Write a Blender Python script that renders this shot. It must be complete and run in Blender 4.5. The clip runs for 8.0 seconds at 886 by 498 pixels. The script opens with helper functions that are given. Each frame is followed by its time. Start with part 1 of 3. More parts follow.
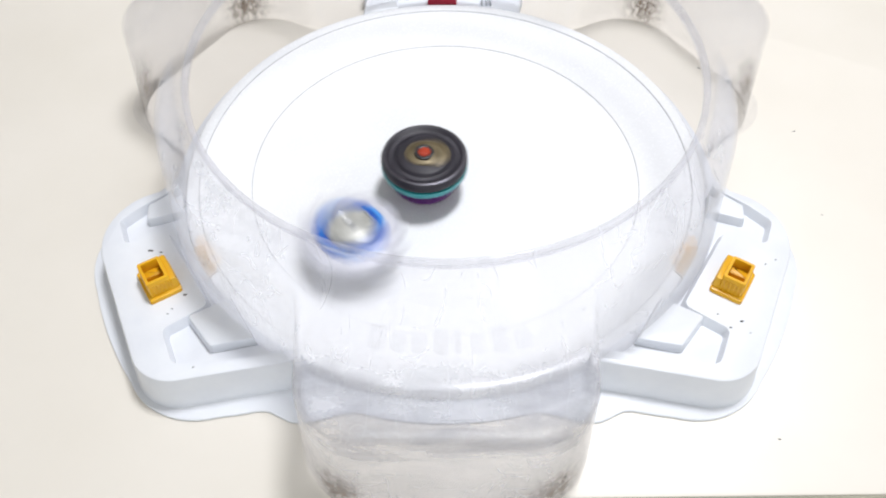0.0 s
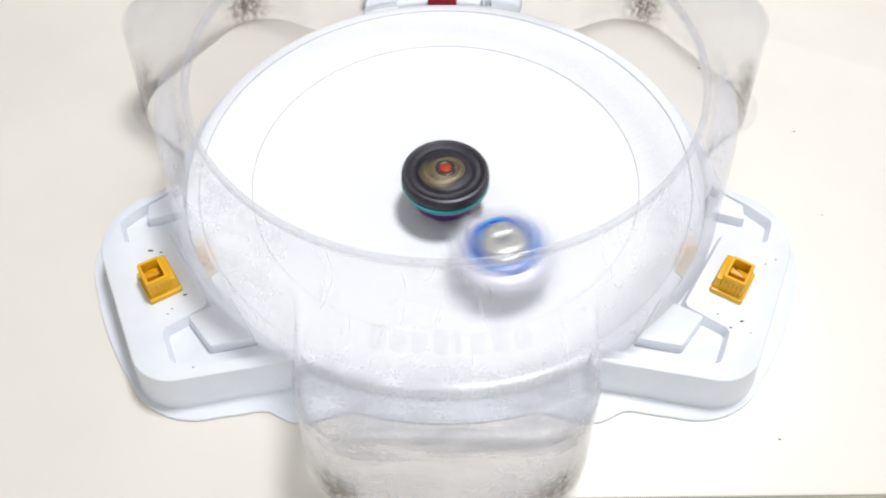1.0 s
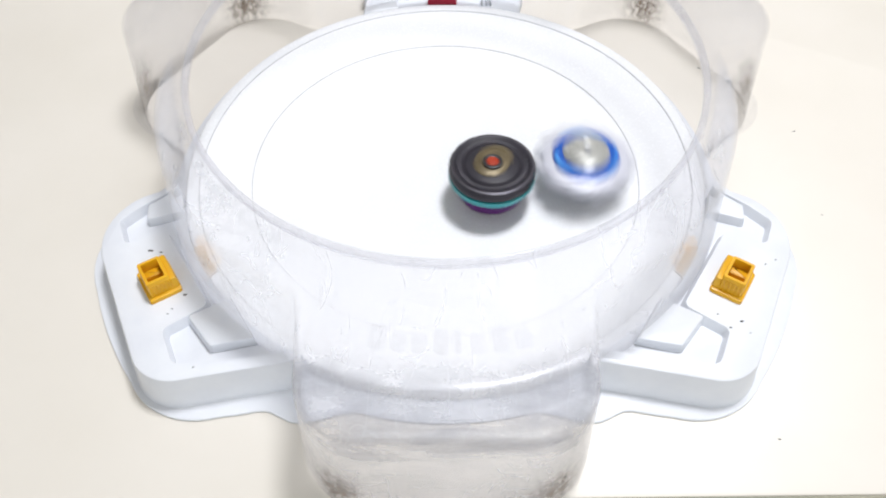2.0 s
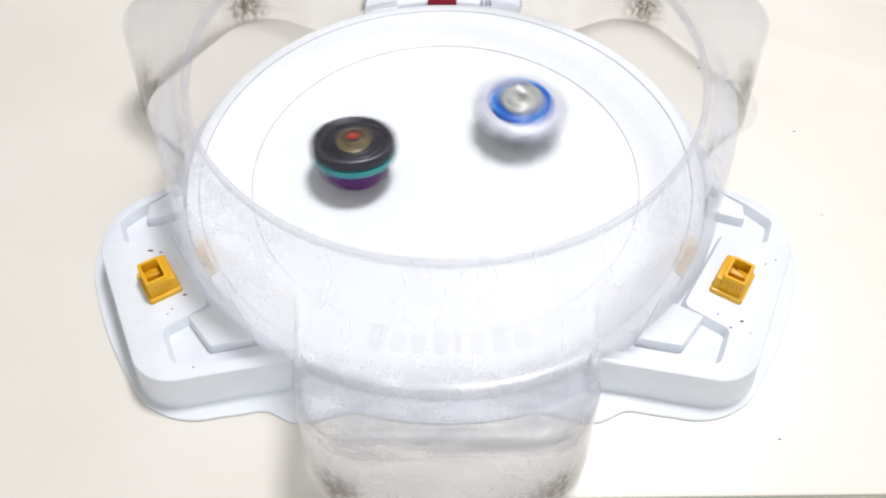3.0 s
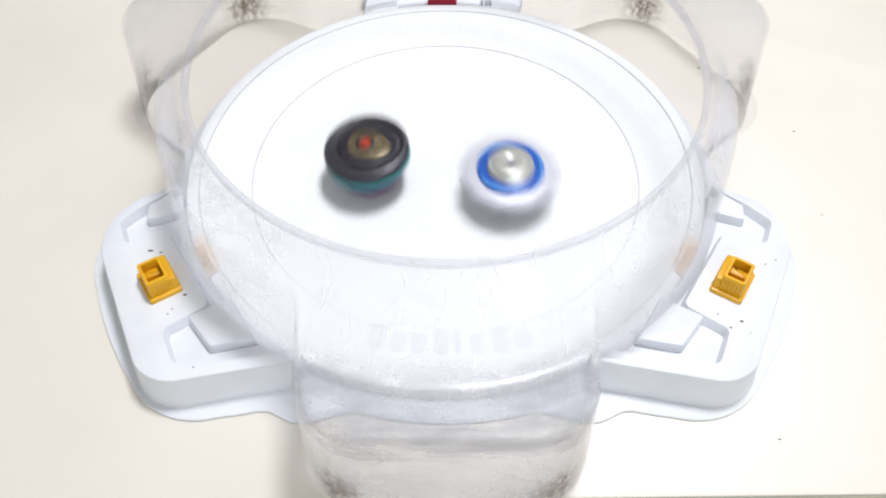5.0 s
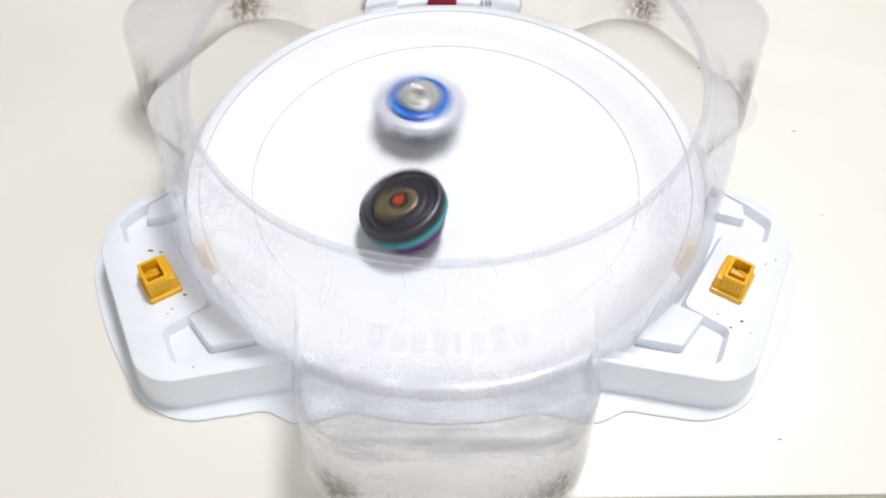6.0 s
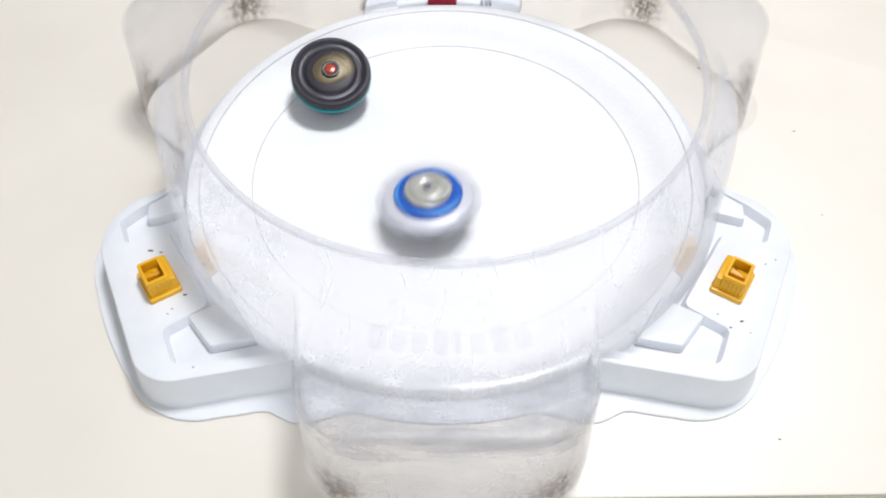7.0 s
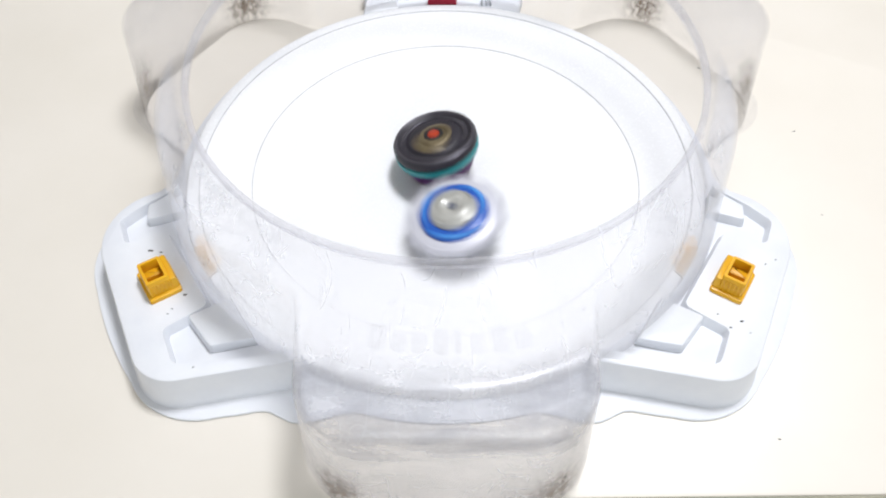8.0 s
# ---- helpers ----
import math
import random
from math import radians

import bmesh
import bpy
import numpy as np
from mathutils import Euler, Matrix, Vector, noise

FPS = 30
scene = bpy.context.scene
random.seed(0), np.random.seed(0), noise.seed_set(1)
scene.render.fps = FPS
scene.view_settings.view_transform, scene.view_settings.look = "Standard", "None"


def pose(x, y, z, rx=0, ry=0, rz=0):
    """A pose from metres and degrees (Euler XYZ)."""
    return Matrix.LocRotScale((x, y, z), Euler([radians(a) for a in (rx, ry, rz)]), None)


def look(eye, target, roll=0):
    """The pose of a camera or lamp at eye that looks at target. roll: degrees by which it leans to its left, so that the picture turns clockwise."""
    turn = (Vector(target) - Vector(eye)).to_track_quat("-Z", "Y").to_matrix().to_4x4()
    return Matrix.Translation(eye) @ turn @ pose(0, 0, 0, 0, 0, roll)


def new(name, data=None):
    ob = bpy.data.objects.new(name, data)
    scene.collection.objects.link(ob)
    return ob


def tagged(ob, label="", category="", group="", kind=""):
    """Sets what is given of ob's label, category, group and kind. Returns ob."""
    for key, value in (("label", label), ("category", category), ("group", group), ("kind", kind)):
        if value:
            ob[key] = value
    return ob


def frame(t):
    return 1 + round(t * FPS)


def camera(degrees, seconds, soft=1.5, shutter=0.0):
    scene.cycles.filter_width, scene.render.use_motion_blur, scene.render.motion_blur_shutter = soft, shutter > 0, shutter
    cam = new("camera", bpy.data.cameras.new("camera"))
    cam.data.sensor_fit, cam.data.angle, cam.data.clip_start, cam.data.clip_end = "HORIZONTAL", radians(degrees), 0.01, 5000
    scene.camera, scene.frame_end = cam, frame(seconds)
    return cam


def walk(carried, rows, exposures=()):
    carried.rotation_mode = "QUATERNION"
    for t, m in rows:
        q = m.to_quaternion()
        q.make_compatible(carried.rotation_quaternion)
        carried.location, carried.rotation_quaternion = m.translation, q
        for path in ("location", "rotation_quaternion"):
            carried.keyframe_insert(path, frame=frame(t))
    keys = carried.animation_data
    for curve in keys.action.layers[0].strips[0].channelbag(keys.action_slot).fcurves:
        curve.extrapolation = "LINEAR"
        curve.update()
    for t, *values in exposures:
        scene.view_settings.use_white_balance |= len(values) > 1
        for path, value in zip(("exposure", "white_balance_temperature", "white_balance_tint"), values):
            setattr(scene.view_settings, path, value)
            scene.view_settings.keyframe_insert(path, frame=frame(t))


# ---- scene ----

# ------------------------------------------------------------------ camera
cam = camera(55.2, 8.0, soft=2.0, shutter=0.75)
EYE = (-0.0015, -0.3445, 0.383)
AIM = pose(*EYE, 90 - 52.77, 0, 0)
walk(cam, [(0.0, AIM), (8.0, AIM)])
scene.view_settings.exposure = 0.0

# ------------------------------------------------------------------ world, lamps
FLOOR_Z, CEIL_Z = -0.73, 1.72
world = bpy.data.worlds.new("world")
scene.world = world
world.use_nodes = True
world.node_tree.nodes["Background"].inputs[0].default_value = (0.75, 0.8, 0.9, 1)
world.node_tree.nodes["Background"].inputs[1].default_value = 0.3

LAMP_AT = (0.27, 0.24, CEIL_Z - 0.10)
lamp_data = bpy.data.lights.new("ceiling_light", "AREA")
lamp_data.shape, lamp_data.size = "DISK", 0.34
lamp_data.energy, lamp_data.color = 26.3, (0.947, 0.958, 1.0)
lamp_ob = new("ceiling_light", lamp_data)
lamp_ob.matrix_world = pose(*LAMP_AT)

# added fill light behind the viewer, to lift the shaded sides
fill_data = bpy.data.lights.new("fill_light", "AREA")
fill_data.shape, fill_data.size, fill_data.size_y = "RECTANGLE", 1.3, 1.1
fill_data.energy, fill_data.color = 16.0, (0.90, 0.95, 1.0)
fill_ob = new("fill_light", fill_data)
fill_ob.matrix_world = look((0.3, -1.93, 0.75), (0.3, 0, 0.75))


# ------------------------------------------------------------------ materials
def material(name):
    m = bpy.data.materials.new(name)
    m.use_nodes = True
    t = m.node_tree
    t.nodes.clear()
    return m, t


def link(t, a, b):
    t.links.new(a, b)


def node(t, kind, **sets):
    n = t.nodes.new(kind)
    for key, value in sets.items():
        n.inputs[key].default_value = value
    return n


def noise_tex(t, scale, detail=4.0, rough=0.55, stretch=(1, 1, 1), space="Object"):
    c = t.nodes.new("ShaderNodeTexCoord")
    mp = t.nodes.new("ShaderNodeMapping")
    mp.inputs["Scale"].default_value = stretch
    n = t.nodes.new("ShaderNodeTexNoise")
    n.inputs["Scale"].default_value = scale
    n.inputs["Detail"].default_value = detail
    n.inputs["Roughness"].default_value = rough
    link(t, c.outputs[space], mp.inputs[0])
    link(t, mp.outputs[0], n.inputs["Vector"])
    return n


def ramp(t, source, stops):
    r = t.nodes.new("ShaderNodeValToRGB")
    el = r.color_ramp.elements
    while len(el) < len(stops):
        el.new(0.5)
    for e, (at, col) in zip(el, stops):
        e.position = at
        e.color = (*col, 1) if len(col) == 3 else col
    link(t, source, r.inputs[0])
    return r


def grey(v):
    return (v, v, v)


def solid(name, low, high, rough=0.4, scale=60.0, fine=900.0, bump=0.02, metal=0.0, coat=0.0, spread=0.08, spec=0.5):
    """An opaque surface: two colours mixed by a coarse noise, with fine relief and uneven gloss."""
    m, t = material(name)
    out = t.nodes.new("ShaderNodeOutputMaterial")
    b = node(t, "ShaderNodeBsdfPrincipled", Metallic=metal)
    b.inputs["Coat Weight"].default_value = coat
    b.inputs["Specular IOR Level"].default_value = spec
    coarse, small = noise_tex(t, scale), noise_tex(t, fine, 3.0)
    link(t, ramp(t, coarse.outputs[0], [(0.35, low), (0.68, high)]).outputs[0], b.inputs["Base Color"])
    link(t, ramp(t, small.outputs[0], [(0.3, grey(max(rough - spread, 0.02))), (0.7, grey(rough + spread))]).outputs[0], b.inputs["Roughness"])
    bp = node(t, "ShaderNodeBump", Strength=bump, Distance=0.001)
    link(t, small.outputs[0], bp.inputs["Height"])
    link(t, bp.outputs[0], b.inputs["Normal"])
    link(t, b.outputs[0], out.inputs[0])
    return m


def clear_plastic(name, tint, haze_col, haze_low, haze_high, dirty=False):
    """Clear moulded plastic: transparent, glossy by Fresnel, hazed by fine scratches; brown grime where the wall was marked."""
    m, t = material(name)
    out = t.nodes.new("ShaderNodeOutputMaterial")
    tr = node(t, "ShaderNodeBsdfTransparent", Color=(*tint, 1))
    gl = node(t, "ShaderNodeBsdfGlossy", Roughness=0.17, Color=(1, 1, 1, 1))
    df = node(t, "ShaderNodeBsdfDiffuse", Color=(*haze_col, 1))
    tl = node(t, "ShaderNodeBsdfTranslucent", Color=(*haze_col, 1))
    veil = node(t, "ShaderNodeMixShader")
    veil.inputs[0].default_value = 0.5
    link(t, df.outputs[0], veil.inputs[1])
    link(t, tl.outputs[0], veil.inputs[2])
    # scratches: two crossing sets of thin stretched streaks over a broad cloud
    streak = noise_tex(t, 120.0, 3.0, 0.6, (0.35, 0.35, 3.0))
    cross = noise_tex(t, 150.0, 3.0, 0.6, (1.6, 0.5, 0.6))
    cloud = noise_tex(t, 26.0, 4.0, 0.6)
    mx = t.nodes.new("ShaderNodeMath")
    mx.operation = "MAXIMUM"
    link(t, ramp(t, streak.outputs[0], [(0.56, grey(0.0)), (0.68, grey(0.55))]).outputs[0], mx.inputs[0])
    link(t, ramp(t, cross.outputs[0], [(0.58, grey(0.0)), (0.68, grey(0.55))]).outputs[0], mx.inputs[1])
    # long thin scores in three directions, broken up
    score = mx
    for k, turned in enumerate(((0.3, 0.5, 0.2), (1.2, 0.4, 1.9), (0.7, 1.5, 2.8))):
        co, mp = t.nodes.new("ShaderNodeTexCoord"), t.nodes.new("ShaderNodeMapping")
        mp.inputs["Rotation"].default_value = turned
        mp.inputs["Scale"].default_value = (1.0, 0.35, 0.6)
        link(t, co.outputs["Object"], mp.inputs["Vector"])
        line, gaps = node(t, "ShaderNodeTexNoise", Scale=52.0 + 9 * k, Detail=0.6), noise_tex(t, 75.0 + 20 * k, 1.0)
        link(t, mp.outputs[0], line.inputs["Vector"])
        cut = t.nodes.new("ShaderNodeMath")
        cut.operation = "MULTIPLY"
        link(t, ramp(t, line.outputs[0], [(0.489, grey(0.0)), (0.499, grey(1.0)), (0.501, grey(1.0)), (0.511, grey(0.0))]).outputs[0], cut.inputs[0])
        link(t, ramp(t, gaps.outputs[0], [(0.46, grey(0.0)), (0.56, grey(1.0))]).outputs[0], cut.inputs[1])
        both = t.nodes.new("ShaderNodeMath")
        both.operation = "MAXIMUM"
        link(t, score.outputs[0], both.inputs[0])
        link(t, cut.outputs[0], both.inputs[1])
        score = both
    my = score
    mul = t.nodes.new("ShaderNodeMath")
    mul.operation = "MULTIPLY"
    link(t, my.outputs[0], mul.inputs[0])
    link(t, ramp(t, cloud.outputs[0], [(0.38, grey(0.15)), (0.66, grey(1.0))]).outputs[0], mul.inputs[1])
    amount = t.nodes.new("ShaderNodeMapRange")
    amount.inputs["To Min"].default_value = haze_low
    amount.inputs["To Max"].default_value = haze_high
    link(t, mul.outputs[0], amount.inputs[0])
    body = t.nodes.new("ShaderNodeMixShader")
    if dirty:
        worn = t.nodes.new("ShaderNodeAttribute")
        worn.attribute_name = "scuff"
        share = t.nodes.new("ShaderNodeMath")
        share.operation = "MULTIPLY"
        link(t, amount.outputs[0], share.inputs[0])
        link(t, worn.outputs["Fac"], share.inputs[1])
        amount = share
    link(t, amount.outputs[0], body.inputs[0])
    link(t, tr.outputs[0], body.inputs[1])
    link(t, veil.outputs[0], body.inputs[2])
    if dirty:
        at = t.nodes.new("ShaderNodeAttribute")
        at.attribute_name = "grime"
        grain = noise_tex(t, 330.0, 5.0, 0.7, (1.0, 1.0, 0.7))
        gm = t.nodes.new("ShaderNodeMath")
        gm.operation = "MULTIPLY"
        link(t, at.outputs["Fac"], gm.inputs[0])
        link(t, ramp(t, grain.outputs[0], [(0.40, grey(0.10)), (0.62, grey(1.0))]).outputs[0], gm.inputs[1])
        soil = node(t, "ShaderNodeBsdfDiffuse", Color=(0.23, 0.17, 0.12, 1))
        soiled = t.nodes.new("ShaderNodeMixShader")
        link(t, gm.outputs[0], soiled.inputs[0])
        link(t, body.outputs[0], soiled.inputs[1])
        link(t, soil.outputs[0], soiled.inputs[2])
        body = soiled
        # grey film: dirt and scuffs, with painted shade on the front pocket
        ft = t.nodes.new("ShaderNodeAttribute")
        ft.attribute_name = "film"
        bands = noise_tex(t, 64.0, 5.0, 0.68, (0.55, 1.3, 1.6))
        fm = t.nodes.new("ShaderNodeMath")
        fm.operation = "MULTIPLY"
        link(t, ft.outputs["Fac"], fm.inputs[0])
        link(t, ramp(t, bands.outputs[0], [(0.38, grey(0.12)), (0.62, grey(1.0))]).outputs[0], fm.inputs[1])
        dust_shade_grey = node(t, "ShaderNodeBsdfDiffuse", Color=(0.42, 0.43, 0.49, 1))
        filmed = t.nodes.new("ShaderNodeMixShader")
        link(t, fm.outputs[0], filmed.inputs[0])
        link(t, body.outputs[0], filmed.inputs[1])
        lit = node(t, "ShaderNodeBsdfTranslucent", Color=(0.55, 0.55, 0.58, 1))
        thin = t.nodes.new("ShaderNodeMixShader")
        thin.inputs[0].default_value = 0.45
        link(t, dust_shade_grey.outputs[0], thin.inputs[1])
        link(t, lit.outputs[0], thin.inputs[2])
        link(t, thin.outputs[0], filmed.inputs[2])
        body = filmed
    lw = node(t, "ShaderNodeLayerWeight", Blend=0.5)
    pw = t.nodes.new("ShaderNodeMath")
    pw.operation, pw.inputs[1].default_value = "POWER", 4.6
    link(t, lw.outputs["Facing"], pw.inputs[0])
    fr = t.nodes.new("ShaderNodeMapRange")
    fr.inputs["To Min"].default_value, fr.inputs["To Max"].default_value = 0.02, 0.55
    link(t, pw.outputs[0], fr.inputs[0])
    top = t.nodes.new("ShaderNodeMixShader")
    link(t, fr.outputs[0], top.inputs[0])
    link(t, body.outputs[0], top.inputs[1])
    link(t, gl.outputs[0], top.inputs[2])
    link(t, top.outputs[0], out.inputs[0])
    return m


TABLE = solid("cream_laminate", (0.72, 0.68, 0.61), (0.75, 0.71, 0.645), rough=0.42, scale=9.0, fine=1400.0, bump=0.03)
TABLE_EDGE = solid("cream_edge_band", (0.70, 0.655, 0.565), (0.73, 0.685, 0.60), rough=0.45, scale=14.0)
SEAM = solid("seam_grime", (0.30, 0.29, 0.22), (0.38, 0.36, 0.29), rough=0.7, scale=40.0)
WHITE = solid("white_plastic", (0.82, 0.83, 0.85), (0.85, 0.86, 0.875), rough=0.24, scale=30.0, fine=700.0, bump=0.03)
# the dish's white plastic again, darkened in colour for the less bright parts
WHITE_DIM = solid("dimmed_white_plastic", (0.70, 0.72, 0.765), (0.745, 0.765, 0.80), rough=0.36, scale=55.0, fine=800.0, bump=0.05)
GROOVE = solid("groove_shade", (0.50, 0.50, 0.52), (0.60, 0.60, 0.62), rough=0.6, scale=80.0)
YELLOW = solid("yellow_plastic", (0.70, 0.36, 0.006), (0.76, 0.42, 0.012), rough=0.38, scale=120.0, bump=0.05)
RED = solid("red_plastic", (0.45, 0.02, 0.05), (0.52, 0.03, 0.07), rough=0.4, scale=120.0)
CLEAR = clear_plastic("clear_plastic", (0.982, 0.981, 0.986), (0.925, 0.935, 0.985), 0.19, 0.39, dirty=True)
CLEAR_RIM = clear_plastic("clear_rim_plastic", (0.94, 0.94, 0.955), (0.92, 0.92, 0.95), 0.14, 0.36)
CLEAR_MARK = clear_plastic("clear_raised_mark", (0.99, 0.99, 0.993), (0.97, 0.97, 0.98), 0.03, 0.16)
# table cream with the slot's shade mixed into the colour
SLOT_BEIGE = solid("shaded_table_beige", (0.60, 0.54, 0.48), (0.68, 0.62, 0.56), rough=0.6, scale=150.0)
FLECK = solid("dark_fleck", (0.06, 0.06, 0.06), (0.12, 0.11, 0.10), rough=0.7, scale=200.0)
WALL = solid("wall_paint", (0.78, 0.77, 0.74), (0.81, 0.80, 0.77), rough=0.8, scale=6.0)
CEILING = solid("ceiling_paint", (0.82, 0.82, 0.80), (0.85, 0.85, 0.83), rough=0.85, scale=6.0)
FLOOR = solid("floor_boards", (0.30, 0.22, 0.15), (0.38, 0.29, 0.20), rough=0.5, scale=5.0)
SHADE = solid("lamp_shade", (0.80, 0.80, 0.78), (0.84, 0.84, 0.82), rough=0.5, scale=20.0)

CHARCOAL = solid("charcoal_plastic", (0.016, 0.014, 0.020), (0.034, 0.031, 0.042), rough=0.48, scale=200.0, bump=0.04, spec=0.35)
STEEL_DARK = solid("dark_metal", (0.07, 0.066, 0.08), (0.13, 0.125, 0.145), rough=0.40, scale=200.0, metal=0.6)
GOLD = solid("dull_gold", (0.10, 0.078, 0.042), (0.25, 0.20, 0.115), rough=0.42, scale=250.0, metal=0.35)
BLACK = solid("black_plastic", (0.012, 0.011, 0.013), (0.02, 0.019, 0.022), rough=0.4, scale=200.0)
RED_GEM = solid("red_chip", (0.32, 0.030, 0.014), (0.44, 0.060, 0.026), rough=0.22, scale=300.0)
TEAL = solid("teal_plastic", (0.010, 0.24, 0.26), (0.02, 0.32, 0.34), rough=0.35, scale=200.0)
PURPLE = solid("purple_plastic", (0.060, 0.005, 0.085), (0.09, 0.010, 0.125), rough=0.45, scale=200.0, spec=0.25)
BLUE = solid("blue_plastic", (0.010, 0.075, 0.38), (0.025, 0.12, 0.50), rough=0.3, scale=200.0)
SKY = solid("light_blue_plastic", (0.05, 0.26, 0.68), (0.10, 0.36, 0.78), rough=0.3, scale=200.0)
SILVER = solid("silver_grey_plastic", (0.36, 0.36, 0.335), (0.54, 0.54, 0.51), rough=0.33, scale=250.0, metal=0.2)
PALE = solid("pale_grey_disc", (0.56, 0.565, 0.63), (0.63, 0.635, 0.70), rough=0.4, scale=200.0, metal=0.1)
SLATE = solid("slate_grey_plastic", (0.09, 0.10, 0.13), (0.14, 0.15, 0.19), rough=0.4, scale=200.0)


# ------------------------------------------------------------------ mesh helpers
def smooth(me, angle=35.0):
    for poly in me.polygons:
        poly.use_smooth = True
    me.set_sharp_from_angle(angle=radians(angle))


def mesh_of(name, verts, faces, mat, angle=35.0):
    me = bpy.data.meshes.new(name)
    me.from_pydata([tuple(v) for v in verts], [], faces)
    me.materials.append(mat)
    bm = bmesh.new()
    bm.from_mesh(me)
    bmesh.ops.recalc_face_normals(bm, faces=bm.faces)
    bm.to_mesh(me)
    bm.free()
    smooth(me, angle)
    return me


def part(name, me, parent=None, label=""):
    ob = new(name, me)
    ob.parent = parent
    return tagged(ob, label)


def rings(loops, close_ends=(True, True), wrap=False):
    """Vertices and faces of closed loops of equal length, one after the other."""
    n = len(loops[0])
    verts = [v for lp in loops for v in lp]
    faces = []
    for k in range(len(loops) - (0 if wrap else 1)):
        a, b = k * n, ((k + 1) % len(loops)) * n
        faces += [(a + i, a + (i + 1) % n, b + (i + 1) % n, b + i) for i in range(n)]
    if not wrap:
        if close_ends[0]:
            faces.append(tuple(range(n))[::-1])
        if close_ends[1]:
            faces.append(tuple(range((len(loops) - 1) * n, len(loops) * n)))
    return verts, faces


def lathe(name, profile, mat, n=64, wave=None, angle=35.0, off=(0, 0)):
    """Turns (r, z) pairs round the z axis. wave(angle, r): a factor on r. Pairs with r = 0 close the ends."""
    loops = []
    for r, z in profile:
        r = max(r, 1e-5)
        loop = []
        for i in range(n):
            a = 2 * math.pi * i / n
            k = wave(a, r, z) if wave else 1.0
            loop.append((off[0] + r * k * math.cos(a), off[1] + r * k * math.sin(a), z))
        loops.append(loop)
    return mesh_of(name, *rings(loops), mat, angle)


def hoop(name, prof, mat, n=90, wave=None):
    """A closed (r, z) outline turned round the z axis."""
    loops = []
    for r, z in prof:
        loops.append([])
        for i in range(n):
            a = 2 * math.pi * i / n
            k = wave(a, r, z) if wave else 1.0
            loops[-1].append((r * k * math.cos(a), r * k * math.sin(a), z))
    return mesh_of(name, *rings(loops, wrap=True), mat, 40)


def prism(name, outline, levels, mat, angle=35.0):
    """An outline (list of (x, y)) at several (z, inset) levels; inset moves each point inwards."""
    pts = [Vector(p) for p in outline]
    n = len(pts)
    area = sum(pts[i].x * pts[(i + 1) % n].y - pts[(i + 1) % n].x * pts[i].y for i in range(n))
    normals = []
    for i in range(n):
        e = (pts[(i + 1) % n] - pts[i - 1]).normalized()
        normals.append(Vector((-e.y, e.x)) * (1 if area > 0 else -1))
    loops = [[(*(p + nn * inset), z) for p, nn in zip(pts, normals)] for z, inset in levels]
    return mesh_of(name, *rings(loops), mat, angle)


def rounded(w, d, r, n=6, cx=0.0, cy=0.0):
    """The outline of a rounded rectangle, w by d."""
    out = []
    for sx, sy, a0 in ((1, 1, 0), (-1, 1, 90), (-1, -1, 180), (1, -1, 270)):
        for k in range(n + 1):
            a = radians(a0 + 90 * k / n)
            out.append((cx + sx * (w / 2 - r) + r * math.cos(a), cy + sy * (d / 2 - r) + r * math.sin(a)))
    return out


def block(name, w, d, h, mat, r=0.001, z=0.0, cx=0.0, cy=0.0, edge=0.0006, draft=0.0):
    o = rounded(w, d, r, 5, cx, cy)
    return prism(name, o, [(z, -draft), (z + h - edge, 0.0), (z + h - edge * 0.3, edge * 0.3), (z + h, edge)], mat, 40)


def joined(name, meshes, mat):
    """Several meshes as one."""
    bm = bmesh.new()
    for me in meshes:
        bm.from_mesh(me)
    me = bpy.data.meshes.new(name)
    bm.to_mesh(me)
    bm.free()
    me.materials.append(mat)
    smooth(me)
    return me


def moved(me, m):
    me.transform(m)
    return me


def carve(me, cutters):
    """The mesh with each cutter taken out of it."""
    ob = new("carved", me)
    for c in cutters:
        cut = new("cutter", c)
        mod = ob.modifiers.new("cut", "BOOLEAN")
        mod.operation, mod.object, mod.solver = "DIFFERENCE", cut, "EXACT"
        dg = bpy.context.evaluated_depsgraph_get()
        dg.update()
        res = bpy.data.meshes.new_from_object(ob.evaluated_get(dg))
        ob.modifiers.clear()
        ob.data = res
        bpy.data.objects.remove(cut)
    out = ob.data
    bpy.data.objects.remove(ob)
    smooth(out)
    return out


